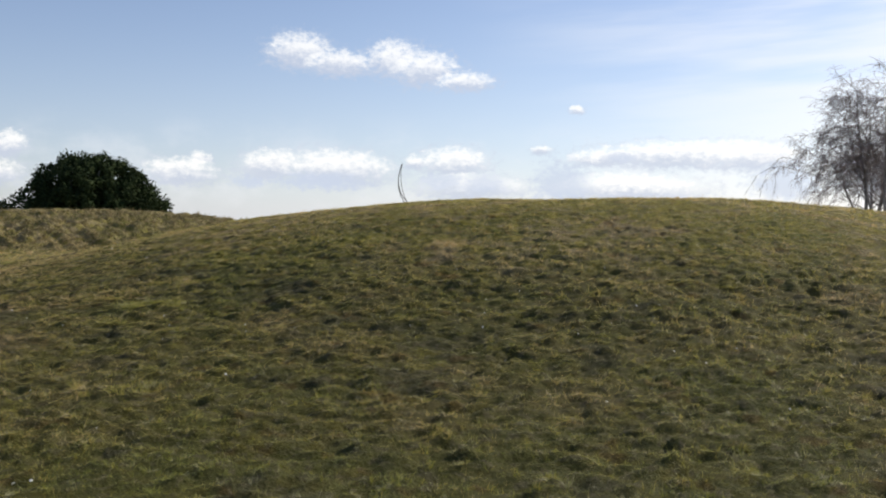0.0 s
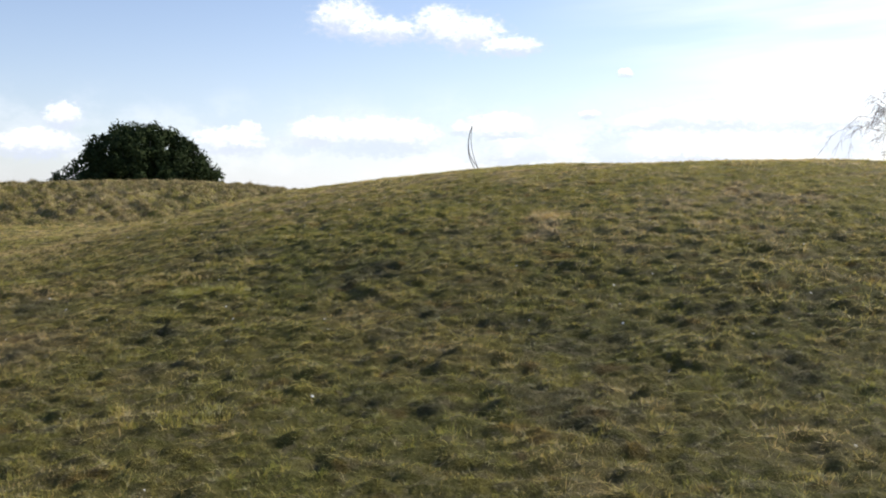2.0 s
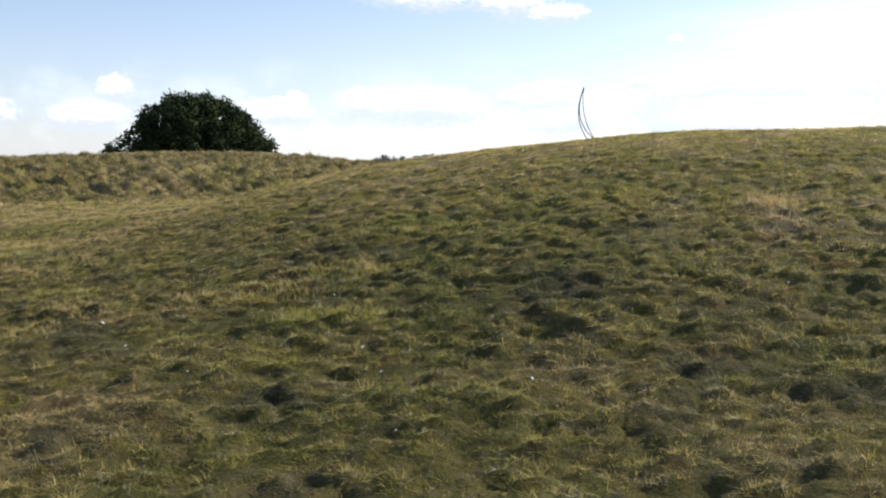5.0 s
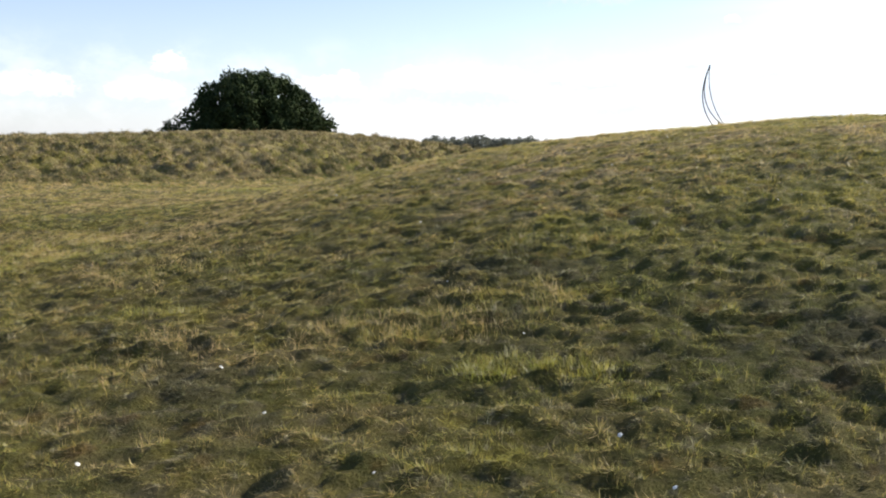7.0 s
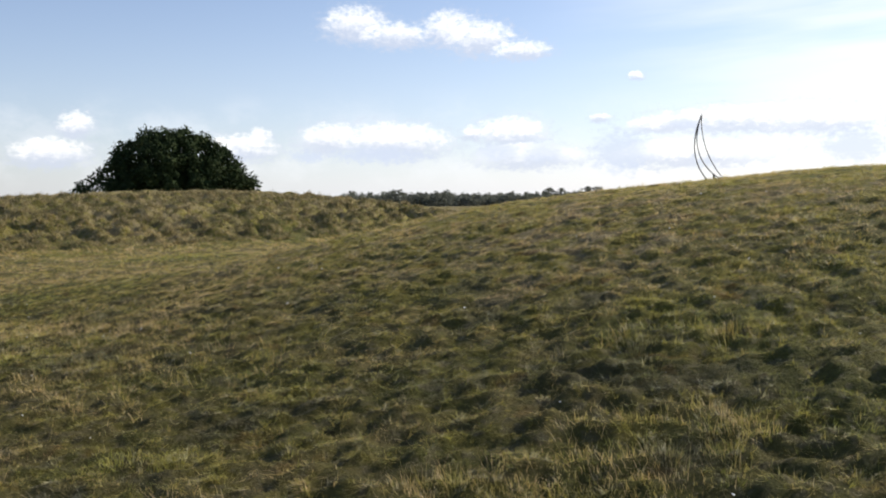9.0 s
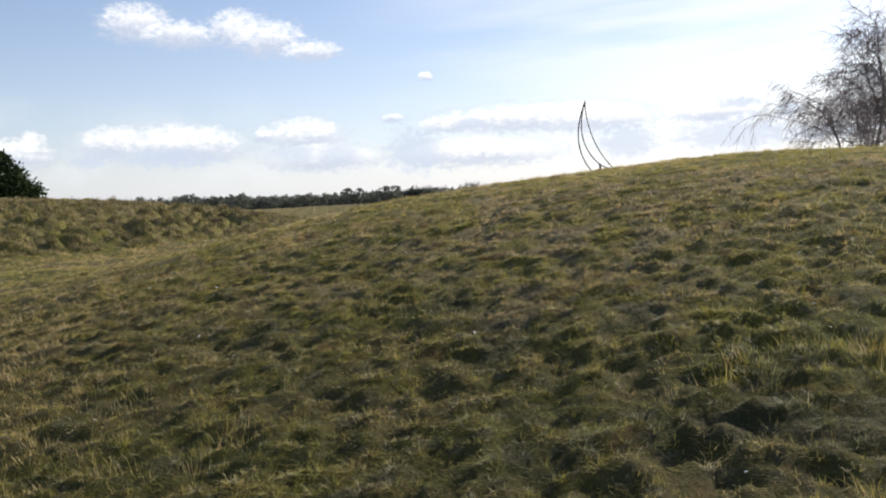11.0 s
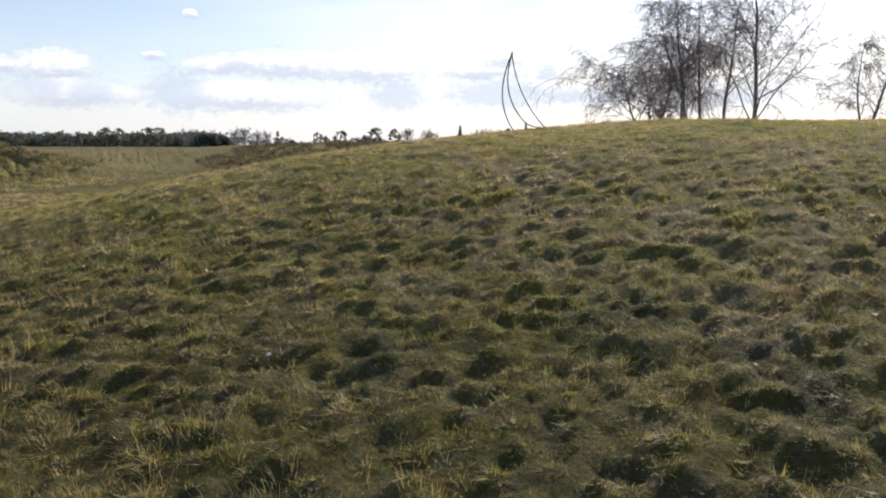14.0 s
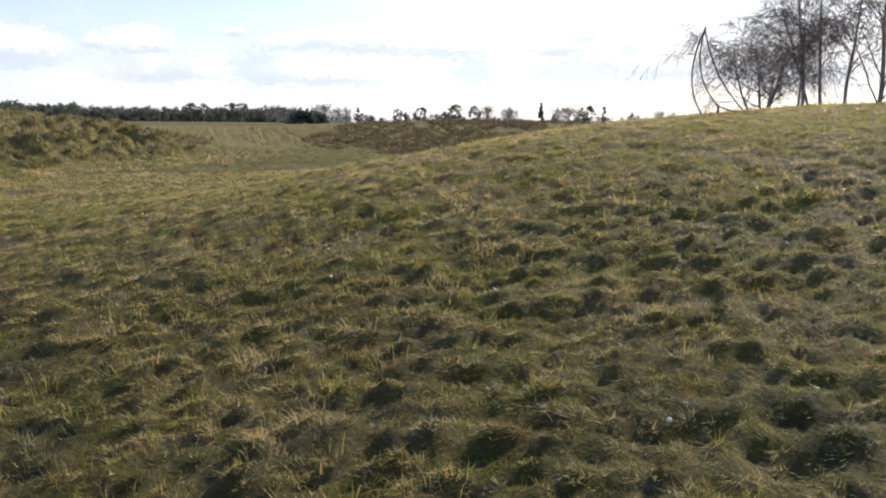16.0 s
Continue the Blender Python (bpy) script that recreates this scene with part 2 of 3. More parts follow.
def mat_ramp(name, stops, scale=1.0, rough=0.8, through=0.0, spread=0.35, specular=0.25, bump=0.0):
    mat, n = material(name)
    where = place(n)
    one = n.add("ShaderNodeNewGeometry").outputs["Random Per Island"]
    grain = n.noise(where, scale, 5, 0.6)
    tone = n.math("ADD", n.math("MULTIPLY", grain, 1.0 - spread), n.math("MULTIPLY", one, spread))
    finish(n, n.ramp(tone, stops), rough, grain if bump else None, bump, through, specular)
    return mat


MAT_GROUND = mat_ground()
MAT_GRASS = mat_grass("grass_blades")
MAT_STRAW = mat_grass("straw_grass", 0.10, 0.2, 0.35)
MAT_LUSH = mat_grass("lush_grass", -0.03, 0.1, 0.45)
MAT_HEATHER = mat_ramp("heather", [(0.3, (0.12, 0.09, 0.05)), (0.5, (0.27, 0.20, 0.11)), (0.7, (0.40, 0.33, 0.16))], 3.0, 0.9, 0.1)
MAT_RANK = mat_ramp("rank_grass", [(0.34, (0.07, 0.075, 0.028)), (0.48, (0.21, 0.175, 0.075)), (0.64, (0.44, 0.34, 0.18))], 1.1, 0.7, 0.3, 0.35)
MAT_BARK = mat_ramp("birch_bark", [(0.35, (0.10, 0.085, 0.08)), (0.5, (0.22, 0.195, 0.18)), (0.7, (0.42, 0.39, 0.36))], 5.0, 0.85, bump=0.02)
MAT_TWIG = mat_ramp("birch_twigs", [(0.3, (0.17, 0.13, 0.125)), (0.7, (0.33, 0.265, 0.245))], 2.0, 0.8)
MAT_OAK = mat_ramp("evergreen_leaves", [(0.3, (0.014, 0.024, 0.009)), (0.55, (0.03, 0.046, 0.015)), (0.8, (0.05, 0.06, 0.022))], 1.2, 0.9, 0.05, specular=0.1)
# needle greens lifted to pale grey: distance haze put into the colour
MAT_HAZED_PINE = mat_ramp("hazed_pine_needles", [(0.3, (0.10, 0.11, 0.09)), (0.6, (0.15, 0.16, 0.13)), (0.8, (0.20, 0.20, 0.16))], 0.4, 0.8, 0.5)
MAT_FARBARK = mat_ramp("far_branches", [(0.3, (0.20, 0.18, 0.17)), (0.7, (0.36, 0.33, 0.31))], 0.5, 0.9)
MAT_STEEL = mat_ramp("weathered_steel", [(0.35, (0.035, 0.03, 0.028)), (0.6, (0.06, 0.05, 0.045)), (0.8, (0.13, 0.08, 0.05))], 14.0, 0.6, 0.0, 0.1, 0.5, 0.002)
MAT_PETAL = mat_ramp("pale_petals", [(0.3, (0.7, 0.68, 0.62)), (0.7, (0.82, 0.81, 0.78))], 30.0, 0.7, 0.2)


# ---- meshes from arrays ----
def mesh_of(name, verts, tris=None, quads=None, smooth=False):
    """A mesh from arrays of corners, triangles and quads."""
    me = bpy.data.meshes.new(name)
    faces = [f.reshape(-1, k).astype(np.int32) for f, k in ((tris, 3), (quads, 4)) if f is not None and len(f)]
    loops = np.concatenate([f.ravel() for f in faces])
    sizes = np.concatenate([np.full(len(f), f.shape[1], np.int32) for f in faces])
    me.vertices.add(len(verts))
    me.vertices.foreach_set("co", np.asarray(verts, np.float32).ravel())
    me.loops.add(len(loops))
    me.loops.foreach_set("vertex_index", loops)
    me.polygons.add(len(sizes))
    me.polygons.foreach_set("loop_start", np.r_[0, np.cumsum(sizes)[:-1]].astype(np.int32))
    me.polygons.foreach_set("use_smooth", np.full(len(sizes), smooth))
    me.update(calc_edges=True)
    me.validate()
    return me


def solid(name, me, mat, parent=None, label=""):
    me.materials.append(mat)
    ob = new(name, me)
    ob.parent = parent
    return tagged(ob, label)


def lattice(ix, iy, seed):
    h = (ix * 374761393 + iy * 668265263 + seed * 974634677) & 0x7FFFFFFF
    h = ((h ^ (h >> 13)) * 1274126177) & 0x7FFFFFFF
    return ((h ^ (h >> 16)) & 0xFFFF) / 65535.0


def value_noise(x, y, seed=0):
    """Smooth noise from 0 to 1 with cells of one metre."""
    ix, iy = np.floor(x).astype(np.int64), np.floor(y).astype(np.int64)
    fx, fy = x - ix, y - iy
    fx, fy = fx * fx * (3 - 2 * fx), fy * fy * (3 - 2 * fy)
    a = lattice(ix, iy, seed) * (1 - fx) + lattice(ix + 1, iy, seed) * fx
    b = lattice(ix, iy + 1, seed) * (1 - fx) + lattice(ix + 1, iy + 1, seed) * fx
    return a * (1 - fy) + b * fy


# ---- the ground ----
def mound(x, y, cx, cy, high, sx, sy, turn, power):
    c, s = math.cos(turn), math.sin(turn)
    u, v = (x - cx) * c + (y - cy) * s, -(x - cx) * s + (y - cy) * c
    return high * np.exp(-(((u / sx) ** 2 + (v / sy) ** 2) ** power))


def left_mound(x, y):
    """The second mound, with its own coarse cover of grass."""
    return mound(x, y, -28.18, 45.82, 1.959, 18.7, 12.98, 0.311, 2.568)


def heath_mound(x, y):
    return mound(x, y, 8.0, 51.5, 0.85, 9.5, 7.5, 0.1, 2.0)


def main_mound(x, y):
    return mound(x, y, 2.787, 22.865, 1.525, 9.781, 10.416, -0.468, 1.653)


def smooth_height(x, y):
    """The lie of the land without its tussocks."""
    rise = y - np.logaddexp(0, (y - 23.89) / 3) * 3
    side = np.clip(x, -60, 60) * np.clip(1 - (y - 60) / 200, 0, 1)
    bank = 1.029 / (1 + np.exp(-np.clip((y - 54.97) / 1.6, -40, 40)))
    bank = bank - 0.6 / (1 + np.exp(-np.clip((y - 130) / 25, -40, 40)))
    flat = 0.051 + 0.010 * side + 0.043 * np.clip(rise, -6, 80) + bank
    return flat + main_mound(x, y) + left_mound(x, y) + mound(x, y, -30.93, 38.33, -0.41, 16.7, 10.53, 0.09, 1.0) + mound(x, y, 5.352, 53.1, 0.284, 9.838, 8.672, 0.151, 2.589) + mound(x, y, -7.02, 23.8, 0.146, 3.5, 3.5, 0.0, 1.41) + mound(x, y, -8.89, 48.7, 0.341, 4.935, 4.125, 0.0, 1.165)


def domes(x, y, wide, deep, seed):
    """Rounded hummocks of many sizes, one to each cell of an uneven grid; 0 in the gaps, up to 1 on top."""
    best = np.zeros(x.shape)
    warp = (value_noise(x / wide * 0.45, y / wide * 0.45, seed + 50) - 0.5) * wide * 1.2
    u, v = (x + warp) / wide, (y - 0.7 * warp) / deep
    ix, iy = np.floor(u).astype(np.int64), np.floor(v).astype(np.int64)
    for di in (-1, 0, 1):
        for dj in (-1, 0, 1):
            cx, cy = ix + di, iy + dj
            px, py = cx + 0.5 + 0.9 * (lattice(cx, cy, seed) - 0.5), cy + 0.5 + 0.9 * (lattice(cx, cy, seed + 1) - 0.5)
            big = lattice(cx, cy, seed + 2)
            r = 0.42 + 0.5 * big
            d = ((u - px) ** 2 + (v - py) ** 2) / (r * r)
            best = np.maximum(best, (0.35 + 0.65 * lattice(cx, cy, seed + 3) * big ** 0.5) * np.clip(1 - d, 0, 1) ** 1.15)
    return best


def tussocks(x, y):
    """Relief of the turf: broad unevenness, hummocks and tufts."""
    wild = np.clip((left_mound(x, y) - 0.15) / 0.35, 0, 1) + 0.8 * np.clip(heath_mound(x, y) / 0.5, 0, 1)
    broad = value_noise(x / 1.9, y / 1.9, 1) - 0.5
    swell = (value_noise(x / 0.85, y / 0.7, 31) - 0.5) * np.clip((value_noise(x / 2.6, y / 2.6, 32) - 0.35) * 2.5, 0.1, 1)
    sparse = np.clip((value_noise(x / 1.6, y / 1.6, 6) - 0.3) * 2.0, 0.2, 1)
    lump = domes(x, y, 0.19, 0.13, 2)
    crumb = domes(x, y, 0.108, 0.075, 3)
    crown = 1 - 0.42 * np.clip(main_mound(x, y) - 0.6, 0, 0.8) / 0.8      # shorter, mossier turf high on the mound
    ragged = value_noise(x / 0.085, y / 0.065, 21) + value_noise(x / 0.15, y / 0.11, 22) - 1
    turf = 0.046 * ragged + 0.020 * (lump - 0.5) * (0.4 + 0.6 * sparse) + 0.044 * (crumb - 0.5) * (0.85 + 0.25 * sparse) + 0.09 * swell
    return 0.07 * broad + crown * turf + wild * 0.46 * (domes(x, y, 0.56, 0.44, 4) - 0.45) - 0.02


def height(x, y):
    x, y = np.asarray(x, float), np.asarray(y, float)
    near = np.clip(1.4 - np.hypot(x + 2, y - 18) / 60, 0, 1) * np.clip((y - 3.6) / 2.2, 0.1, 1)
    return smooth_height(x, y) + tussocks(x, y) * near


def spaced(fine_from, fine_to, step, mid_from, mid_to, mid_step, low, high):
    """Grid lines that are close over one stretch, less so over a wider one, and widen beyond it."""
    core = list(np.arange(fine_from, fine_to + step / 2, step))
    for end, mid, sign in ((high, mid_to, 1), (low, mid_from, -1)):
        s, v, out = step, core[-1] if sign > 0 else core[0], []
        while (end - v) * sign > 0:
            s = min(s * 1.06, mid_step) if (mid - v) * sign > 0 else s * 1.1
            v += sign * s
            out.append(v)
        core = core + out if sign > 0 else out[::-1] + core
    return np.array(core)


def build_ground():
    xs = spaced(-10.5, 4.5, 0.045, -36, 14, 0.18, -4200, 4200)
    ys = spaced(6.6, 20.0, 0.042, 3, 50, 0.14, -600, 4600)
    x, y = np.meshgrid(xs, ys)
    verts = np.stack([x, y, height(x, y)], -1).reshape(-1, 3)
    i = np.arange(len(ys) - 1)[:, None] * len(xs) + np.arange(len(xs) - 1)
    quads = np.stack([i, i + 1, i + 1 + len(xs), i + len(xs)], -1).reshape(-1, 4)
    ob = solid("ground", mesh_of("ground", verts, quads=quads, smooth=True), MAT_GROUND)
    tagged(ob, "rough heath turf over low grassy burial mounds", "ground", kind="structure")


build_ground()

rng = np.random.default_rng(7)
LINE = np.array([(0.2, 1.6), (-0.9, 4.3), (-2.6, 7.0), (-4.6, 9.3), (-6.1, 11.3), (-7.3, 12.7), (-8.5, 14.4)])


def from_line(x, y):
    """Distance on the plan to the line that is walked."""
    best = np.full(x.shape, 1e9)
    for a, b in zip(LINE[:-1], LINE[1:]):
        d = b - a
        s = np.clip(((x - a[0]) * d[0] + (y - a[1]) * d[1]) / (d @ d), 0, 1)
        best = np.minimum(best, np.hypot(x - a[0] - s * d[0], y - a[1] - s * d[1]))
    return best


def blade_mesh(name, x, y, tall, wide, spread, count, lean=0.9, bent=True):
    """Tufts of grass at x, y: bent pointed blades that splay from each tuft's foot."""
    k = len(x)
    a = rng.uniform(0, 2 * np.pi, (k, count))
    r = spread[:, None] * np.sqrt(rng.uniform(0, 1, (k, count)))
    bx, by = x[:, None] + r * np.cos(a), y[:, None] + r * np.sin(a)
    bz = height(bx, by) - 0.012
    h = tall[:, None] * rng.uniform(0.55, 1.25, (k, count))
    w = wide[:, None] * rng.uniform(0.7, 1.3, (k, count))
    out = a + rng.normal(0, 0.7, (k, count))
    tip = h * lean * rng.uniform(0.3, 1.4, (k, count))
    laid = 0.25 + 0.6 * max(lean - 0.9, 0)      # laid over by the wind
    tx, ty = tip * np.cos(out) - laid * h, tip * np.sin(out) - 0.5 * laid * h
    turn = rng.uniform(0, np.pi, (k, count))
    sx, sy = np.cos(turn) * w / 2, np.sin(turn) * w / 2
    rise = np.sqrt(np.maximum(h * h - 0.45 * (tx * tx + ty * ty), (0.3 * h) ** 2))
    corners = [np.stack([bx - sx, by - sy, bz], -1), np.stack([bx + sx, by + sy, bz], -1)]
    if bent:
        mx, my, mz = bx + tx * 0.36, by + ty * 0.36, bz + rise * 0.6
        corners += [np.stack([mx - sx * 0.7, my - sy * 0.7, mz], -1), np.stack([mx + sx * 0.7, my + sy * 0.7, mz], -1)]
    corners.append(np.stack([bx + tx, by + ty, bz + rise], -1))
    n = len(corners)
    v = np.stack(corners, 2).reshape(-1, n, 3)
    i = np.arange(len(v)) * n
    tris = np.stack([i, i + 1, i + 3, i, i + 3, i + 2, i + 2, i + 3, i + 4] if bent else [i, i + 1, i + 2], -1).reshape(-1, 3)
    return mesh_of(name, v.reshape(-1, 3), tris=tris)


def scatter(per_metre, low, high, keep):
    area = (high[0] - low[0]) * (high[1] - low[1])
    p = rng.uniform(low, high, (int(area * per_metre), 2))
    return p[keep(p[:, 0], p[:, 1])].T


def seen_side(x, y):
    """The part of the plan ahead of the walk and to both its sides."""
    return (y > 4.2) & (x < 0.9 + 0.46 * y) & (x > -1.9 - 0.78 * (y - 3.6))


def thick(x, y):
    """Share of tufts that grow at a place: clumped."""
    return rng.uniform(0, 1, x.shape) < np.clip(0.05 + 0.5 * value_noise(x / 0.13, y / 0.10, 42) + 1.0 * domes(x, y, 0.108, 0.075, 3), 0, 1)


def build_grass():
    # distance from the line walked, tufts to a square metre, height, blade width, spread, blades, lean: a short mat, and the tufts that stand out of it
    bands = [(0, 5.6, 620, 0.022, 0.0042, 0.030, 8, 1.5), (0, 5.6, 380, 0.046, 0.0034, 0.026, 22, 1.45),
             (5.6, 12.5, 300, 0.030, 0.0075, 0.034, 8, 1.5), (5.6, 12.5, 190, 0.054, 0.0060, 0.034, 16, 1.45), (12.5, 30, 125, 0.056, 0.017, 0.045, 8, 1.3)]
    for near, far, per, tall, wide, spread, count, lean in bands:
        x, y = scatter(per, (-26, 3.6), (19, 38), lambda x, y: (lambda d: (d >= near) & (d < far) & seen_side(x, y) & thick(x, y))(from_line(x, y)))
        k = len(x)
        hump = 0.55 + 0.8 * value_noise(x / 0.21, y / 0.16, 41)
        me = blade_mesh("grass", x, y, tall * (0.5 + 0.9 * rng.uniform(0, 1, k) ** 1.5) * hump, np.full(k, wide), np.full(k, spread), count, lean, bent=False)
        tagged(solid("grass", me, MAT_GRASS), "short tussocky green and olive heath grass", "grass", kind="stuff")


build_grass()


def tufts(x, y, tall, wide, spread, count, mat, label, name="tussock_grass", lean=0.7, bent=True):
    k = len(x)
    me = blade_mesh(name, x, y, tall * rng.uniform(0.5, 1.3, k), np.full(k, wide), spread * rng.uniform(0.6, 1.3, k), count, lean, bent)
    tagged(solid(name, me, mat), label, "grass", kind="stuff")


def clump_at(cx, cy, rx, ry, n):
    a, r = rng.uniform(0, 2 * np.pi, n), np.sqrt(rng.uniform(0, 1, n))
    return cx + rx * r * np.cos(a), cy + ry * r * np.sin(a)


def build_tussocks():
    # straw-coloured long grass: one drift across the slope, small ones about it
    spots = [(-4.5, 13.05, 0.75, 0.22, 46), (-4.0, 13.45, 0.6, 0.25, 26), (-3.7, 14.7, 0.5, 0.16, 26), (-0.2, 14.6, 0.5, 0.2, 24), (-5.8, 12.6, 1.0, 0.6, 20), (-8.6, 16.6, 1.6, 0.9, 70),
             (-7.3, 15.4, 1.1, 0.8, 50), (-4.2, 11.2, 1.2, 0.6, 8), (-9.4, 18.2, 2.0, 0.9, 70), (-9.5, 13.5, 1.6, 1.2, 30), (-9.7, 17.0, 0.7, 1.0, 50), (-7.9, 19.6, 1.4, 0.8, 40)]
    parts = [clump_at(*s) for s in spots]
    x, y = (np.concatenate(p) for p in zip(*parts))
    tufts(x, y, 0.085, 0.0026, 0.11, 22, MAT_STRAW, "long dry straw-coloured grass in loose drifts", lean=0.6)
    # lush tufts
    spots = [(-3.85, 12.35, 0.26, 0.14, 30), (-3.45, 12.3, 0.22, 0.12, 16), (-9.6, 15.6, 0.5, 0.3, 30), (-8.2, 15.9, 0.3, 0.2, 14), (-6.5, 13.6, 0.3, 0.15, 10), (-2.6, 8.4, 0.4, 0.2, 16), (-9.0, 16.4, 0.4, 0.25, 22), (-9.9, 17.2, 0.8, 1.2, 90)]
    parts = [clump_at(*s) for s in spots]
    x, y = (np.concatenate(p) for p in zip(*parts))
    tufts(x, y, 0.075, 0.0042, 0.08, 26, MAT_LUSH, "taller bright green grass tufts on the slope")
    # stray stalks
    x, y = scatter(2, (-18, 4), (10, 24), lambda x, y: seen_side(x, y) & (from_line(x, y) < 10))
    tufts(x, y, 0.075, 0.0022, 0.05, 6, MAT_STRAW, "thin dry grass stalks standing above the turf", lean=0.45)
    # rank grass on the second mound, and the fringe of long grass at its foot
    x, y = scatter(60, (-48, 26), (-4, 50), lambda x, y: (left_mound(x, y) > 0.22) & (rng.uniform(0, 1, x.shape) < 1.5 * domes(x, y, 0.56, 0.44, 4) - 0.15))
    tufts(x, y, 0.16, 0.024, 0.13, 10, MAT_RANK, "rank tussocky brown and green grass covering a mound", lean=0.8, bent=False)
    x, y = scatter(12, (-40, 26), (-4, 44), lambda x, y: (np.abs(left_mound(x, y) - 0.14) < 0.09) & (y < 44))
    tufts(x, y, 0.10, 0.022, 0.12, 8, MAT_STRAW, "pale dry grass along the foot of a mound", bent=False)


build_tussocks()


def build_heather():
    x, y = scatter(26, (-10, 41), (20, 62), lambda x, y: (heath_mound(x, y) > 0.12) & (value_noise(x / 1.7, y / 1.3, 8) > 0.27))
    me = blade_mesh("heather", x, y, 0.13 * rng.uniform(0.5, 1.3, len(x)), np.full(len(x), 0.035), np.full(len(x), 0.2), 14, 0.9, bent=False)
    tagged(solid("heather", me, MAT_HEATHER), "dark brown heather and bracken over a low mound", "heather", kind="stuff")


build_heather()


def build_petals():
    """Small pale flowers and wool tufts in the turf."""
    x, y = scatter(0.55, (-16, 4.5), (8, 20), lambda x, y: seen_side(x, y) & (from_line(x, y) < 9))
    k, m = len(x), 5
    a = np.arange(m) * 2 * np.pi / m
    r = rng.uniform(0.006, 0.013, k)
    z = height(x, y) + rng.uniform(0.03, 0.06, k)
    tilt = rng.uniform(-0.6, 0.6, (k, 2))
    ring = np.stack([x[:, None] + r[:, None] * np.cos(a), y[:, None] + r[:, None] * np.sin(a),
                     z[:, None] + r[:, None] * (tilt[:, :1] * np.cos(a) + tilt[:, 1:] * np.sin(a))], -1)
    top = np.stack([x, y, z + 0.35 * r], -1)[:, None]
    low = np.stack([x, y, z - 0.6 * r], -1)[:, None]
    v = np.concatenate([ring, top, low], 1)
    i = np.arange(k)[:, None] * (m + 2)
    j = np.arange(m)
    tris = np.concatenate([np.stack(np.broadcast_arrays(i + j, i + (j + 1) % m, i + m), -1), np.stack(np.broadcast_arrays(i + (j + 1) % m, i + j, i + m + 1), -1)], 1)
    tagged(solid("small_flowers", mesh_of("small_flowers", v.reshape(-1, 3), tris=tris.reshape(-1, 3)), MAT_PETAL), "tiny pale flowers dotted through short grass", "flowers", kind="stuff")


build_petals()


# ---- tubes: rods, trunks, twigs ----
class Tubes:
    """Gathers tapered tubes along bent lines into one mesh."""

    def __init__(self):
        self.verts, self.quads, self.count = [], [], 0

    def line(self, pts, radii, sides):
        pts, radii = np.asarray(pts, float), np.asarray(radii, float)
        d = np.gradient(pts, axis=0)
        d /= np.linalg.norm(d, axis=1)[:, None] + 1e-9
        ref = np.where(np.abs(d[:, 2:3]) > 0.9, (1.0, 0, 0), (0, 0, 1.0))
        u = np.cross(d, ref)
        u /= np.linalg.norm(u, axis=1)[:, None] + 1e-9
        w = np.cross(d, u)
        a = np.arange(sides) * 2 * np.pi / sides
        ring = pts[:, None] + radii[:, None, None] * (u[:, None] * np.cos(a)[:, None] + w[:, None] * np.sin(a)[:, None])
        self.verts.append(ring.reshape(-1, 3))
        i = self.count + np.arange(len(pts) - 1)[:, None] * sides + np.arange(sides)
        j = self.count + np.arange(len(pts) - 1)[:, None] * sides + (np.arange(sides) + 1) % sides
        self.quads.append(np.stack([i, j, j + sides, i + sides], -1).reshape(-1, 4))
        self.count += len(pts) * sides

    def mesh(self, name):
        return mesh_of(name, np.concatenate(self.verts), quads=np.concatenate(self.quads), smooth=True)


def empty(name, x, y, z):
    ob = new(name)
    ob.location = (x, y, z)
    return ob


# ---- the bow-shaped steel sculpture on the mound ----
def build_sculpture():
    ground_z = float(height(-1.5, 24.9))
    base = Vector((-1.5, 24.9, ground_z))
    thing = empty("ship_sculpture", *base)
    tagged(thing, "dark steel rods curved into a ship's prow on a grassy mound", "sculpture")
    tip = Vector((-1.704, 25.04, 3.455)) - base
    feet = [(Vector((-1.49, 25.30, ground_z - 0.06)) - base, -0.38, 0.010), (Vector((-1.52, 24.93, max(2.45, ground_z))) - base, -0.32, 0.0095), (Vector((-1.41, 24.37, ground_z - 0.06)) - base, -0.22, 0.0085)]
    s = np.linspace(0, 1, 22)[:, None]

    def curve(a, m, b):
        return (1 - s) ** 2 * np.array(a) + 2 * s * (1 - s) * np.array(m) + s ** 2 * np.array(b)

    for foot, bulge, r in feet:
        t = Tubes()
        mid = (tip + foot) / 2 + Vector((bulge, 0, -0.12))
        t.line(curve(tip, mid, foot), np.full(22, r), 8)
        solid("rod", t.mesh("rod"), MAT_STEEL, thing)
    t = Tubes()
    b, c = feet[1][0], feet[2][0]
    t.line(curve(b, (b + c) / 2 + Vector((0, 0, -0.02)), c + Vector((0, 0, 0.08))), np.full(22, 0.009), 8)
    solid("keel_bar", t.mesh("keel_bar"), MAT_STEEL, thing)
    t = Tubes()
    t.line([b + Vector((0, 0, -0.16)), b + Vector((0, 0, -0.03)), b + Vector((0, 0, 0.02))], (0.016, 0.016, 0.013), 8)
    solid("socket", t.mesh("socket"), MAT_STEEL, thing, "short steel socket holding the middle rod")
    t = Tubes()
    t.line([tip + Vector((0, 0, -0.06)), tip, tip + Vector((0.01, 0, 0.03))], (0.015, 0.015, 0.007), 8)
    solid("tip_cap", t.mesh("tip_cap"), MAT_STEEL, thing)


build_sculpture()


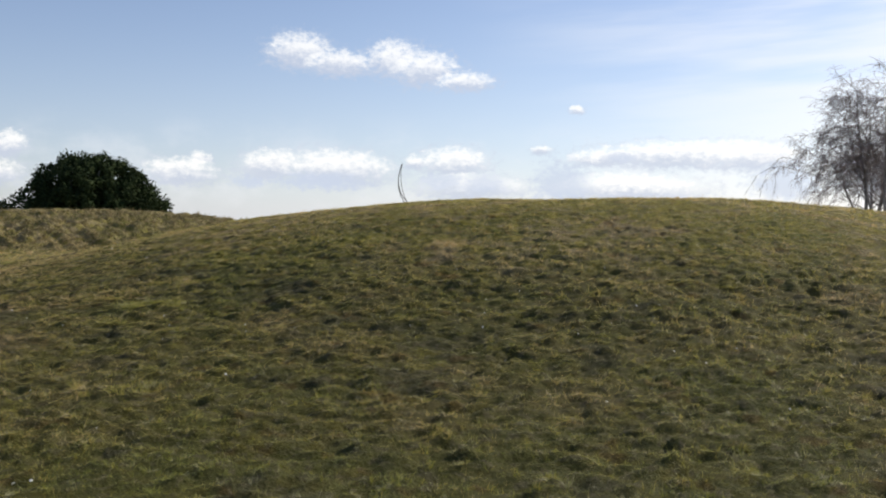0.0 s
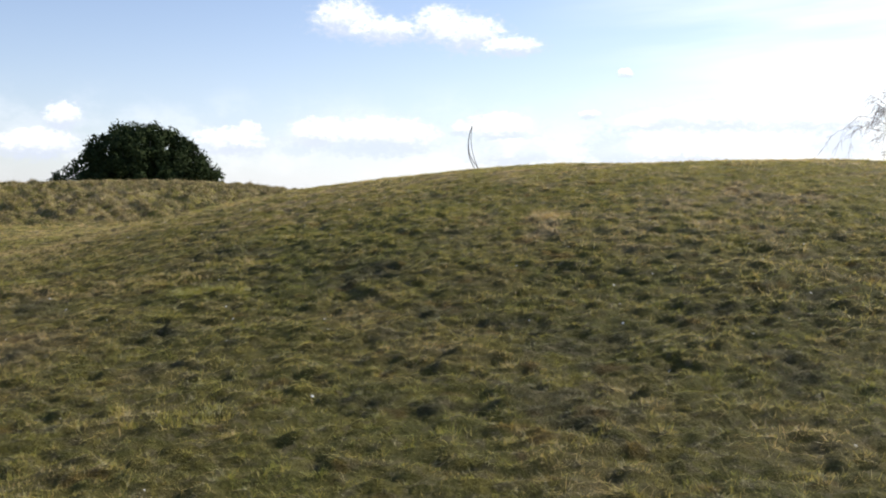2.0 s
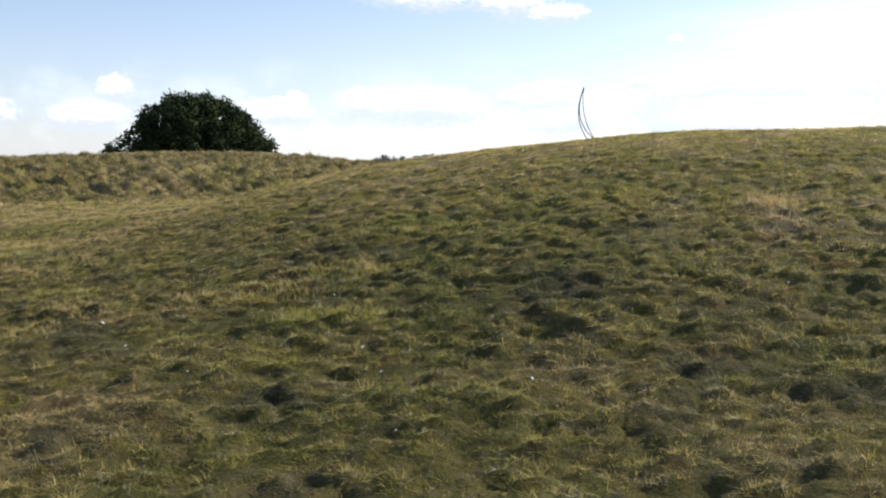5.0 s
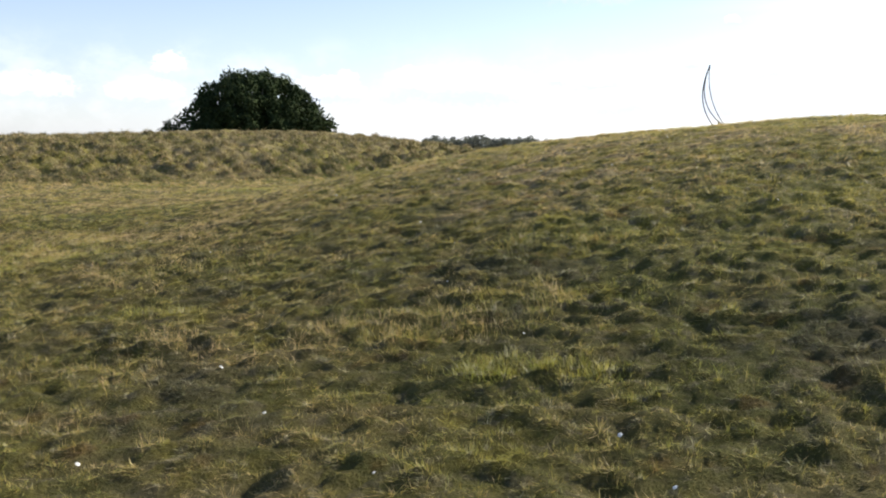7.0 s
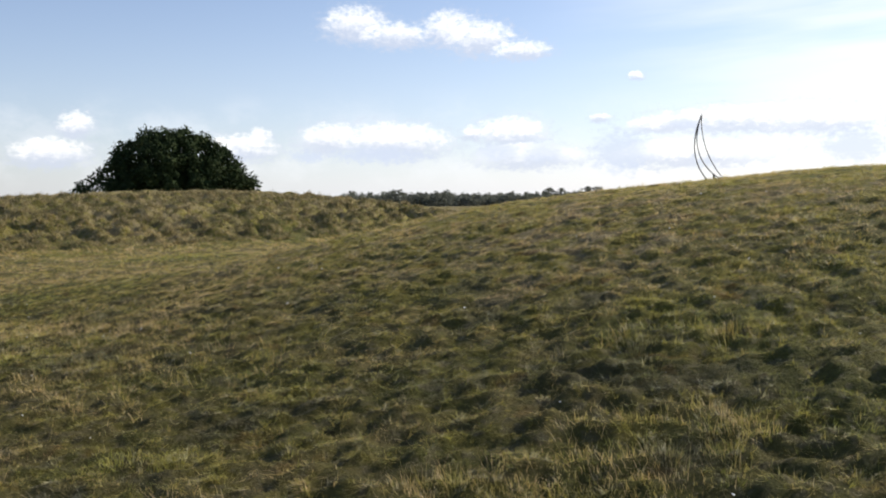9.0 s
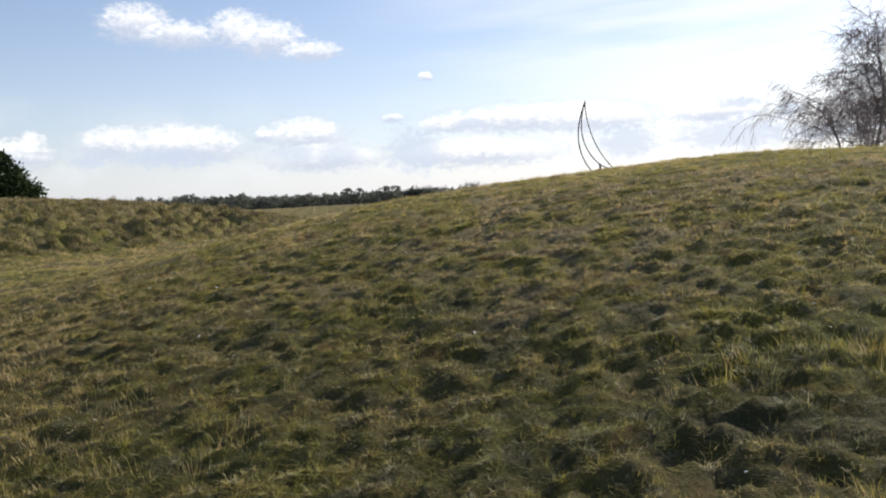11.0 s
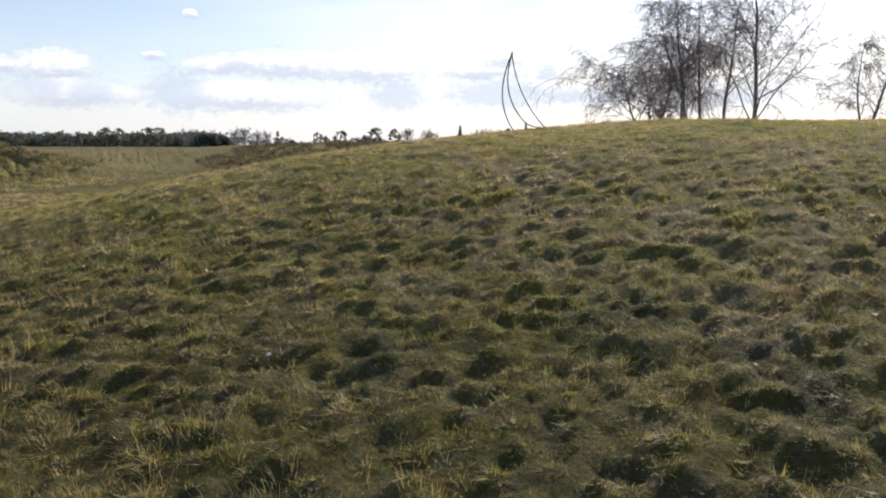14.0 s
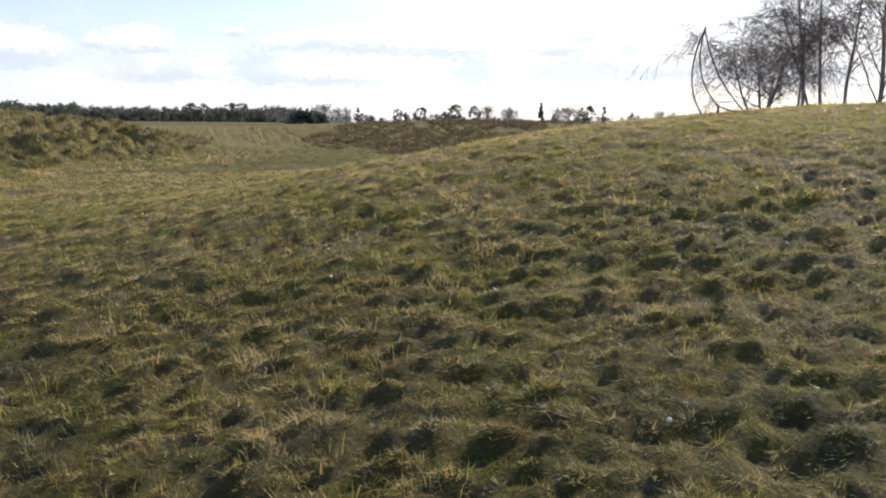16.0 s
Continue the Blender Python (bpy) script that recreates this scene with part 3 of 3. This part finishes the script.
# ---- trees ----
def bent_line(start, way, length, steps, wander, pull):
    """A wandering line; pull: a vector added at each step, for drooping or rising growth."""
    p, d, out = np.array(start, float), np.array(way, float), [np.array(start, float)]
    for _ in range(steps):
        d = d + rng.normal(0, wander, 3) + np.array(pull)
        d /= np.linalg.norm(d)
        p = p + d * length / steps
        out.append(p.copy())
    return np.array(out)


def cross_way(d, angle):
    """A way that leaves d by an angle to a random side."""
    side = np.cross(d, rng.normal(0, 1, 3))
    side /= np.linalg.norm(side) + 1e-9
    return d * math.cos(angle) + side * math.sin(angle)


def birch(x, y, tall, girth, stems, label, limbs=15, droop=-0.10, reach=0.36, low=0.16, twigs=9, lean=(0, 0), splay=0.16):
    """A bare birch: trunk or trunks with limbs, and a crown of fine hanging twigs."""
    thing = empty("birch_tree", x, y, float(height(x, y)) - 0.1)
    tagged(thing, label, "tree", "birch trees beyond the mound")
    for k in range(stems):
        a = rng.uniform(0, 2 * np.pi)
        out = (0.10 + splay * (stems > 1)) * rng.uniform(0.4, 1.2)
        way = np.array((math.cos(a) * out + lean[0], math.sin(a) * out + lean[1], 1.0))
        high = tall * (1 if k == 0 else rng.uniform(0.7, 0.95))
        axis = bent_line((0.15 * math.cos(a) * (stems > 1), 0.15 * math.sin(a) * (stems > 1), 0), way / np.linalg.norm(way), high, 16, 0.045, (0, 0, 0.035))
        g = girth * (1 if k == 0 else 0.75)
        s = np.linspace(0, 1, 17)
        wood = Tubes()
        wood.line(axis, g * ((1 - s) ** 0.8 * 0.97 + 0.04) * (1 + 0.5 * np.exp(-s * 30)), 8)
        solid("trunk", wood.mesh("trunk"), MAT_BARK, thing, "dark flaking birch bark")
        for n in range(limbs):
            crown = Tubes()
            f = low + (0.97 - low) * (n + rng.uniform(0, 0.9)) / limbs
            i = int(f * 16)
            start = axis[i] + (axis[min(i + 1, 16)] - axis[i]) * (f * 16 - i)
            d = cross_way(np.array((0, 0, 1.0)), rng.uniform(0.55, 1.05))
            length = high * reach * (1.1 - 0.75 * f) * rng.uniform(0.6, 1.2)
            arm = bent_line(start, d, length, 8, 0.12, (0, 0, 0.04 + droop * 0.5))
            r0 = max(g * 0.42 * (1.05 - f), 0.022)
            limb = Tubes()
            limb.line(arm, np.linspace(r0, 0.012, 9), 5)
            bough = solid("limb", limb.mesh("limb"), MAT_BARK, thing)
            for _ in range(int(5 + 5 * (1.1 - f))):
                j = rng.integers(2, 9)
                d2 = cross_way((arm[min(j, 8)] - arm[j - 1]) / (np.linalg.norm(arm[min(j, 8)] - arm[j - 1]) + 1e-9), rng.uniform(0.5, 1.1))
                sub = bent_line(arm[j], d2, length * rng.uniform(0.25, 0.55), 6, 0.15, (0, 0, droop))
                crown.line(sub, np.linspace(0.014, 0.006, 7), 3)
                for _ in range(twigs):
                    q = rng.integers(1, 7)
                    d3 = cross_way((sub[q] - sub[q - 1]) / (np.linalg.norm(sub[q] - sub[q - 1]) + 1e-9), rng.uniform(0.4, 1.2))
                    crown.line(bent_line(sub[q], d3, rng.uniform(0.4, 1.2), 2, 0.15, (0, 0, 3.6 * droop)), (0.009, 0.0075, 0.004), 3)
            tagged(solid("twig_spray", crown.mesh("twig_spray"), MAT_TWIG, bough, "leafless hanging purple-brown twigs"), kind="stuff")
    return thing


rng = np.random.default_rng(31)
birch(26.6, 62.4, 5.6, 0.13, 4, "low spreading weeping birch, bare, beyond the mound", 16, -0.17, 1.25, 0.2, 9, lean=(-0.12, 0), splay=0.6)
birch(22.2, 53.4, 8.9, 0.115, 2, "tall bare birch with thin drooping twigs", 16, -0.12, 0.46, 0.3, 8, lean=(-0.06, 0))
birch(23.1, 52.7, 9.9, 0.105, 2, "slender twin-stemmed bare birch", 12, -0.11, 0.38, 0.35, 7)
birch(25.1, 53.6, 10.2, 0.11, 1, "slender leaning bare birch among others", 17, -0.11, 0.42, 0.28, 9, lean=(0.08, 0))
birch(25.1, 51.0, 11.2, 0.14, 1, "stout bare birch with wide low limbs", 24, -0.09, 0.52, 0.15, 11, lean=(-0.02, 0))
birch(48.5, 66.0, 10.0, 0.14, 2, "bare birch at the edge of the clump", 15, -0.12, 0.4, 0.15, 8)


def leaf_cloud(centres, radii, per, size, flat=1.0):
    """Small pointed leaves gathered in clumps round the centres."""
    c, r = np.repeat(centres, per, 0), np.repeat(radii, per)
    d = rng.normal(0, 1, (len(c), 3))
    d /= np.linalg.norm(d, axis=1)[:, None]
    p = c + d * (r * rng.uniform(0.55, 1.08, len(c)))[:, None] * (1, 1, flat)
    a = rng.normal(0, 1, (len(c), 3))
    a /= np.linalg.norm(a, axis=1)[:, None]
    b = np.cross(a, d + 0.01)
    b /= np.linalg.norm(b, axis=1)[:, None] + 1e-9
    s = (size * rng.uniform(0.6, 1.4, len(c)))[:, None]
    v = np.stack([p - a * s, p - b * s * 0.45, p + a * s, p + b * s * 0.45], 1)
    i = np.arange(len(c))[:, None] * 4 + np.arange(4)
    return v.reshape(-1, 3), i


def evergreen():
    """The broad dark evergreen behind the second mound, its skirts spreading to one side."""
    x0, y0 = -33.3, 80.0
    thing = empty("evergreen_tree", x0, y0, float(height(x0, y0)) - 0.1)
    tagged(thing, "broad domed dark evergreen tree behind a mound", "tree")
    n = 330
    a, u = rng.uniform(0, 2 * np.pi, n), rng.uniform(-0.12, 1, n)
    ring = np.sqrt(1 - np.clip(u, 0, 1) ** 2.3)
    lobes = 1 + 0.07 * np.sin(3 * a + 1) + 0.05 * np.sin(5 * a + 4 * u) + rng.normal(0, 0.055, n)
    c = np.stack([5.1 * ring * np.cos(a) * lobes + 0.1 - 0.9 * u, 5.0 * ring * np.sin(a) * lobes, 1.0 + 5.35 * u * (1 + 0.05 * np.sin(4 * a) + rng.normal(0, 0.025, n))], -1)
    r = rng.uniform(0.45, 0.95, n)
    skirt = np.array([(-6.0, -1.0, 2.6), (-6.8, -0.5, 2.9), (-7.4, 0, 2.3), (-6.5, 0.8, 2.9), (-8.0, -0.4, 2.1), (-5.6, -1.5, 3.4), (-8.6, 0, 1.9), (-8.3, 0.4, 2.4), (-7.0, -1, 1.8), (5.8, -1, 2.6), (6.2, 0, 2.2), (5.4, -2, 3.2)])
    c, r = np.concatenate([c, skirt]), np.concatenate([r, rng.uniform(0.5, 0.8, len(skirt))])
    v, q = leaf_cloud(c, r, 105, 0.15)
    inner = rng.normal(0, 1, (110, 3))
    inner = inner / np.linalg.norm(inner, axis=1)[:, None] * rng.uniform(0.3, 0.9, (110, 1)) * (5.0, 4.4, 3.9)
    inner[:, 2] = np.abs(inner[:, 2]) + 1.0
    v2, q2 = leaf_cloud(inner, np.full(110, 1.2), 70, 0.5)
    solid("crown", mesh_of("crown", np.concatenate([v, v2]), quads=np.concatenate([q, q2 + len(v)])), MAT_OAK, thing, "dense dark green leaves in rounded clumps")
    t = Tubes()
    t.line(bent_line((0, 0, 0), (0, 0, 1), 4.5, 6, 0.04, (0, 0, 0)), np.linspace(0.45, 0.2, 7), 8)
    for k in range(5):
        b = k * 1.257
        t.line(bent_line((0, 0, 1.2 + 0.3 * k), (math.cos(b), math.sin(b), 0.7), 4.2, 6, 0.1, (0, 0, 0.02)), np.linspace(0.2, 0.05, 7), 6)
    solid("trunk", t.mesh("trunk"), MAT_BARK, thing)


rng = np.random.default_rng(11)
evergreen()


def far_kind(kind, seed):
    """One distant tree of about 10 m at the origin: pine, dome (broad evergreen), spire (conifer) or bare."""
    global rng
    keep, rng = rng, np.random.default_rng(seed)
    thing = empty({"pine": "pine_tree", "dome": "evergreen_tree", "spire": "conifer_tree", "bare": "bare_tree"}[kind], 0, 0, 0)
    t = Tubes()
    axis = bent_line((0, 0, 0), (0, 0, 1), 8.5 if kind != "dome" else 5, 6, 0.04, (0, 0, 0))
    t.line(axis, np.linspace(0.28, 0.08, 7), 6)
    if kind == "bare":
        crown = Tubes()
        for k in range(34):
            f = rng.uniform(0.08, 0.92)
            arm = bent_line(axis[int(f * 6)], cross_way(np.array((0, 0, 1.0)), rng.uniform(0.5, 1.2)), 6.6 * (1.1 - 0.7 * f), 5, 0.12, (0, 0, 0.05))
            t.line(arm, np.linspace(0.10, 0.03, 6), 4)
            for _ in range(7):
                j = rng.integers(1, 6)
                sub = bent_line(arm[j], cross_way(arm[j] - arm[j - 1], rng.uniform(0.4, 1.0)) / 0.7, rng.uniform(0.8, 2.0), 3, 0.2, (0, 0, 0.05))
                crown.line(sub, np.linspace(0.045, 0.025, 4), 3)
                for _ in range(5):
                    crown.line(bent_line(sub[2], rng.normal(0, 1, 3) + (0, 0, 0.6), 0.9, 2, 0.1, (0, 0, 0)), (0.028, 0.024, 0.015), 3)
        solid("trunk", t.mesh("trunk"), MAT_FARBARK, thing)
        solid("crown", crown.mesh("crown"), MAT_FARBARK, thing, "leafless grey-brown twigs")
    else:
        n = {"pine": 40, "dome": 44, "spire": 34}[kind]
        u = rng.uniform(0, 1, n)
        a = rng.uniform(0, 2 * np.pi, n)
        if kind == "pine":
            wide, z = 3.7 * np.sqrt(1 - (2 * u - 1) ** 2) + 0.3, 2.6 + 7.0 * u
        elif kind == "dome":
            wide, z = 4.0 * np.sqrt(1 - u ** 2) * (0.75 + 0.35 * np.sin(2 * a + seed)), 1.2 + 6.8 * u * (0.8 + 0.2 * np.cos(a - seed))
        else:
            wide, z = 1.9 * (1.02 - u), 1.6 + 8.2 * u
        wide = wide * rng.uniform(0.6, 1.05, n)
        c = np.stack([wide * np.cos(a), wide * np.sin(a), z], -1)
        v, q = leaf_cloud(c, rng.uniform(0.7, 1.3, n) * (0.6 if kind == "spire" else 1), 40, 0.34, 0.75)
        solid("trunk", t.mesh("trunk"), MAT_FARBARK, thing)
        solid("crown", mesh_of("crown", v, quads=q), MAT_HAZED_PINE, thing, "dark green foliage")
    rng = keep
    return thing


def build_far_trees():
    words = {"pine": "distant dark pine with a flat open crown", "dome": "distant rounded dark evergreen", "spire": "distant narrow dark conifer", "bare": "distant leafless broad tree at the edge of a heath"}
    kinds = {(k, s): far_kind(k, 40 + 7 * s + len(k)) for k in words for s in range(3)}
    used = set()
    # azimuth, distance, height, kind, variant, seen from the end of the walk
    spots = [(-1.6, 520, 13.0, "pine", 0), (-0.9, 520, 12.4, "pine", 1), (0.7, 515, 13.2, "pine", 2), (1.4, 520, 12.8, "pine", 0), (-3.2, 530, 10.8, "dome", 0),
             (2.8, 470, 9.2, "bare", 0), (3.5, 480, 9.6, "bare", 1), (4.4, 470, 8.6, "bare", 2), (5.9, 430, 10.2, "bare", 0), (6.5, 440, 10.6, "bare", 1), (7.2, 440, 9.8, "bare", 2), (7.8, 430, 9.0, "bare", 0),
             (8.5, 380, 7.0, "spire", 0), (5.2, 480, 8.0, "bare", 2), (9.4, 420, 6.0, "dome", 1), (11.0, 360, 7.4, "pine", 1), (11.5, 350, 7.0, "dome", 2), (12.4, 350, 7.8, "pine", 2),
             (13.9, 350, 8.0, "dome", 0), (14.6, 345, 9.2, "pine", 0), (15.2, 350, 9.6, "dome", 1), (15.8, 350, 9.0, "pine", 1), (16.6, 360, 8.8, "bare", 1), (17.9, 350, 8.6, "bare", 2), (18.2, 370, 8.4, "bare", 0),
             (18.9, 330, 5.2, "dome", 2), (20.0, 340, 8.6, "spire", 1), (20.8, 350, 6.4, "dome", 0), (21.0, 380, 8.8, "bare", 0), (21.7, 380, 9.2, "bare", 1), (22.3, 370, 9.0, "bare", 2), (22.9, 350, 9.0, "pine", 2),
             (23.9, 340, 7.4, "spire", 2), (24.8, 330, 5.4, "dome", 1), (25.6, 340, 8.0, "spire", 0), (27.2, 350, 6.8, "bare", 1), (28.0, 340, 6.2, "bare", 0), (30.5, 300, 6.5, "bare", 2), (33.0, 300, 6.0, "bare", 1), (37.0, 310, 6.6, "bare", 0)]
    for az, far, tall, kind, s in spots:
        a = radians(az + 3.1)
        x, y = -8.5 + far * math.sin(a), 14.4 + far * math.cos(a)
        m = pose(x, y, float(height(x, y)), 0, 0, (az * 97 + s * 50) % 360) @ Matrix.Scale(tall / 10 * {"pine": 0.8, "dome": 0.85, "spire": 0.95, "bare": 0.95}[kind], 4)
        first = kinds[kind, s]
        if (kind, s) in used:
            ob = copy_thing(first, m)
        else:
            ob = first
            ob.matrix_basis = m
        used.add((kind, s))
        tagged(ob, words[kind], "tree", "trees on the skyline")
    for key, ob in kinds.items():
        if key not in used:
            raise ValueError(key)
    # small evergreens to the side of the broad one
    for x, y, tall in ((-66, 128, 6.4), (-62, 132, 5.6), (-73, 118, 7.6), (-80, 113, 7.4), (-75, 140, 4.8)):
        ob = copy_thing(kinds["dome", 1], pose(x, y, float(height(x, y)), 0, 0, x * 31 % 360) @ Matrix.Scale(tall / 10, 4))
        tagged(ob, "rounded dark evergreen scrub on the open heath", "tree", "scrub beside the broad tree")


build_far_trees()


def build_woods():
    """The dark belt of pines along the far side of the heath."""
    n = 520
    az = np.radians(rng.uniform(-12.0, 8.2, n))
    far = rng.uniform(640, 760, n)
    x, y = -8 + far * np.sin(az), 14 + far * np.cos(az)
    tall = rng.uniform(6.6, 10.4, n) + 1.5 * value_noise(np.degrees(az) * 1.6, az * 0, 9) + 3.0 * np.clip((-4 - np.degrees(az)) / 2, 0, 1) * value_noise(np.degrees(az) * 2.2, az * 0, 15)
    c, r = [], []
    for k in range(9):
        c.append(np.stack([x + rng.normal(0, 1.8, n), y + rng.normal(0, 1.8, n), 1.2 + tall * (0.12 + 0.095 * k + rng.normal(0, 0.03, n))], -1))
        r.append(rng.uniform(1.1, 2.2, n))
    v, q = leaf_cloud(np.concatenate(c), np.concatenate(r), 12, 0.95)
    tagged(solid("far_woods", mesh_of("far_woods", v, quads=q), MAT_HAZED_PINE), "dark belt of distant pine woods across the heath", "woods", kind="stuff")


build_woods()


def build_hedge():
    """Low leafless scrub along the skyline between the woods and the nearer trees."""
    n = 300
    az = np.radians(rng.uniform(7.0, 36.0, n))
    far = rng.uniform(400, 460, n)
    x, y = -8.5 + far * np.sin(az), 14.4 + far * np.cos(az)
    tall = 1.2 + 3.4 * value_noise(np.degrees(az) * 1.1, az * 0, 12)
    c = np.concatenate([np.stack([x + rng.normal(0, 1.5, n), y, 1.3 + tall * f], -1) for f in (0.2, 0.55, 0.9)])
    v, q = leaf_cloud(c, np.full(3 * n, 1.3), 14, 0.5)
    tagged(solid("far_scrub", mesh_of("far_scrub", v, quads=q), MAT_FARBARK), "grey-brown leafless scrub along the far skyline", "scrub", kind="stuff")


build_hedge()


def shrub(x, y, wide, tall, label):
    thing = empty("gorse_bush", x, y, float(height(x, y)) - 0.05)
    tagged(thing, label, "bush", "scrub on the heath")
    n = 26
    a, u = rng.uniform(0, 2 * np.pi, n), rng.uniform(0.1, 1, n)
    w = np.sqrt(1 - u ** 2) * rng.uniform(0.6, 1.05, n)
    c = np.stack([wide / 2 * w * np.cos(a), wide / 2.4 * w * np.sin(a), tall * 0.85 * u], -1)
    v, q = leaf_cloud(c, rng.uniform(0.12, 0.22, n) * wide, 55, 0.11)
    solid("foliage", mesh_of("foliage", v, quads=q), MAT_HAZED_PINE, thing)
    t = Tubes()
    for k in range(4):
        t.line(bent_line((0, 0, 0), (math.cos(k * 1.6), math.sin(k * 1.6), 1.3), tall * 0.8, 4, 0.15, (0, 0, 0)), np.linspace(0.03, 0.01, 5), 5)
    solid("stems", t.mesh("stems"), MAT_TWIG, thing)


for az, far, wide, tall in ((5.0, 62, 1.9, 0.9), (5.9, 62, 1.5, 0.8)):
    shrub(-8.5 + far * math.sin(radians(az + 3.1)), 14.4 + far * math.cos(radians(az + 3.1)), wide, tall, "low dark gorse bush on open heath")
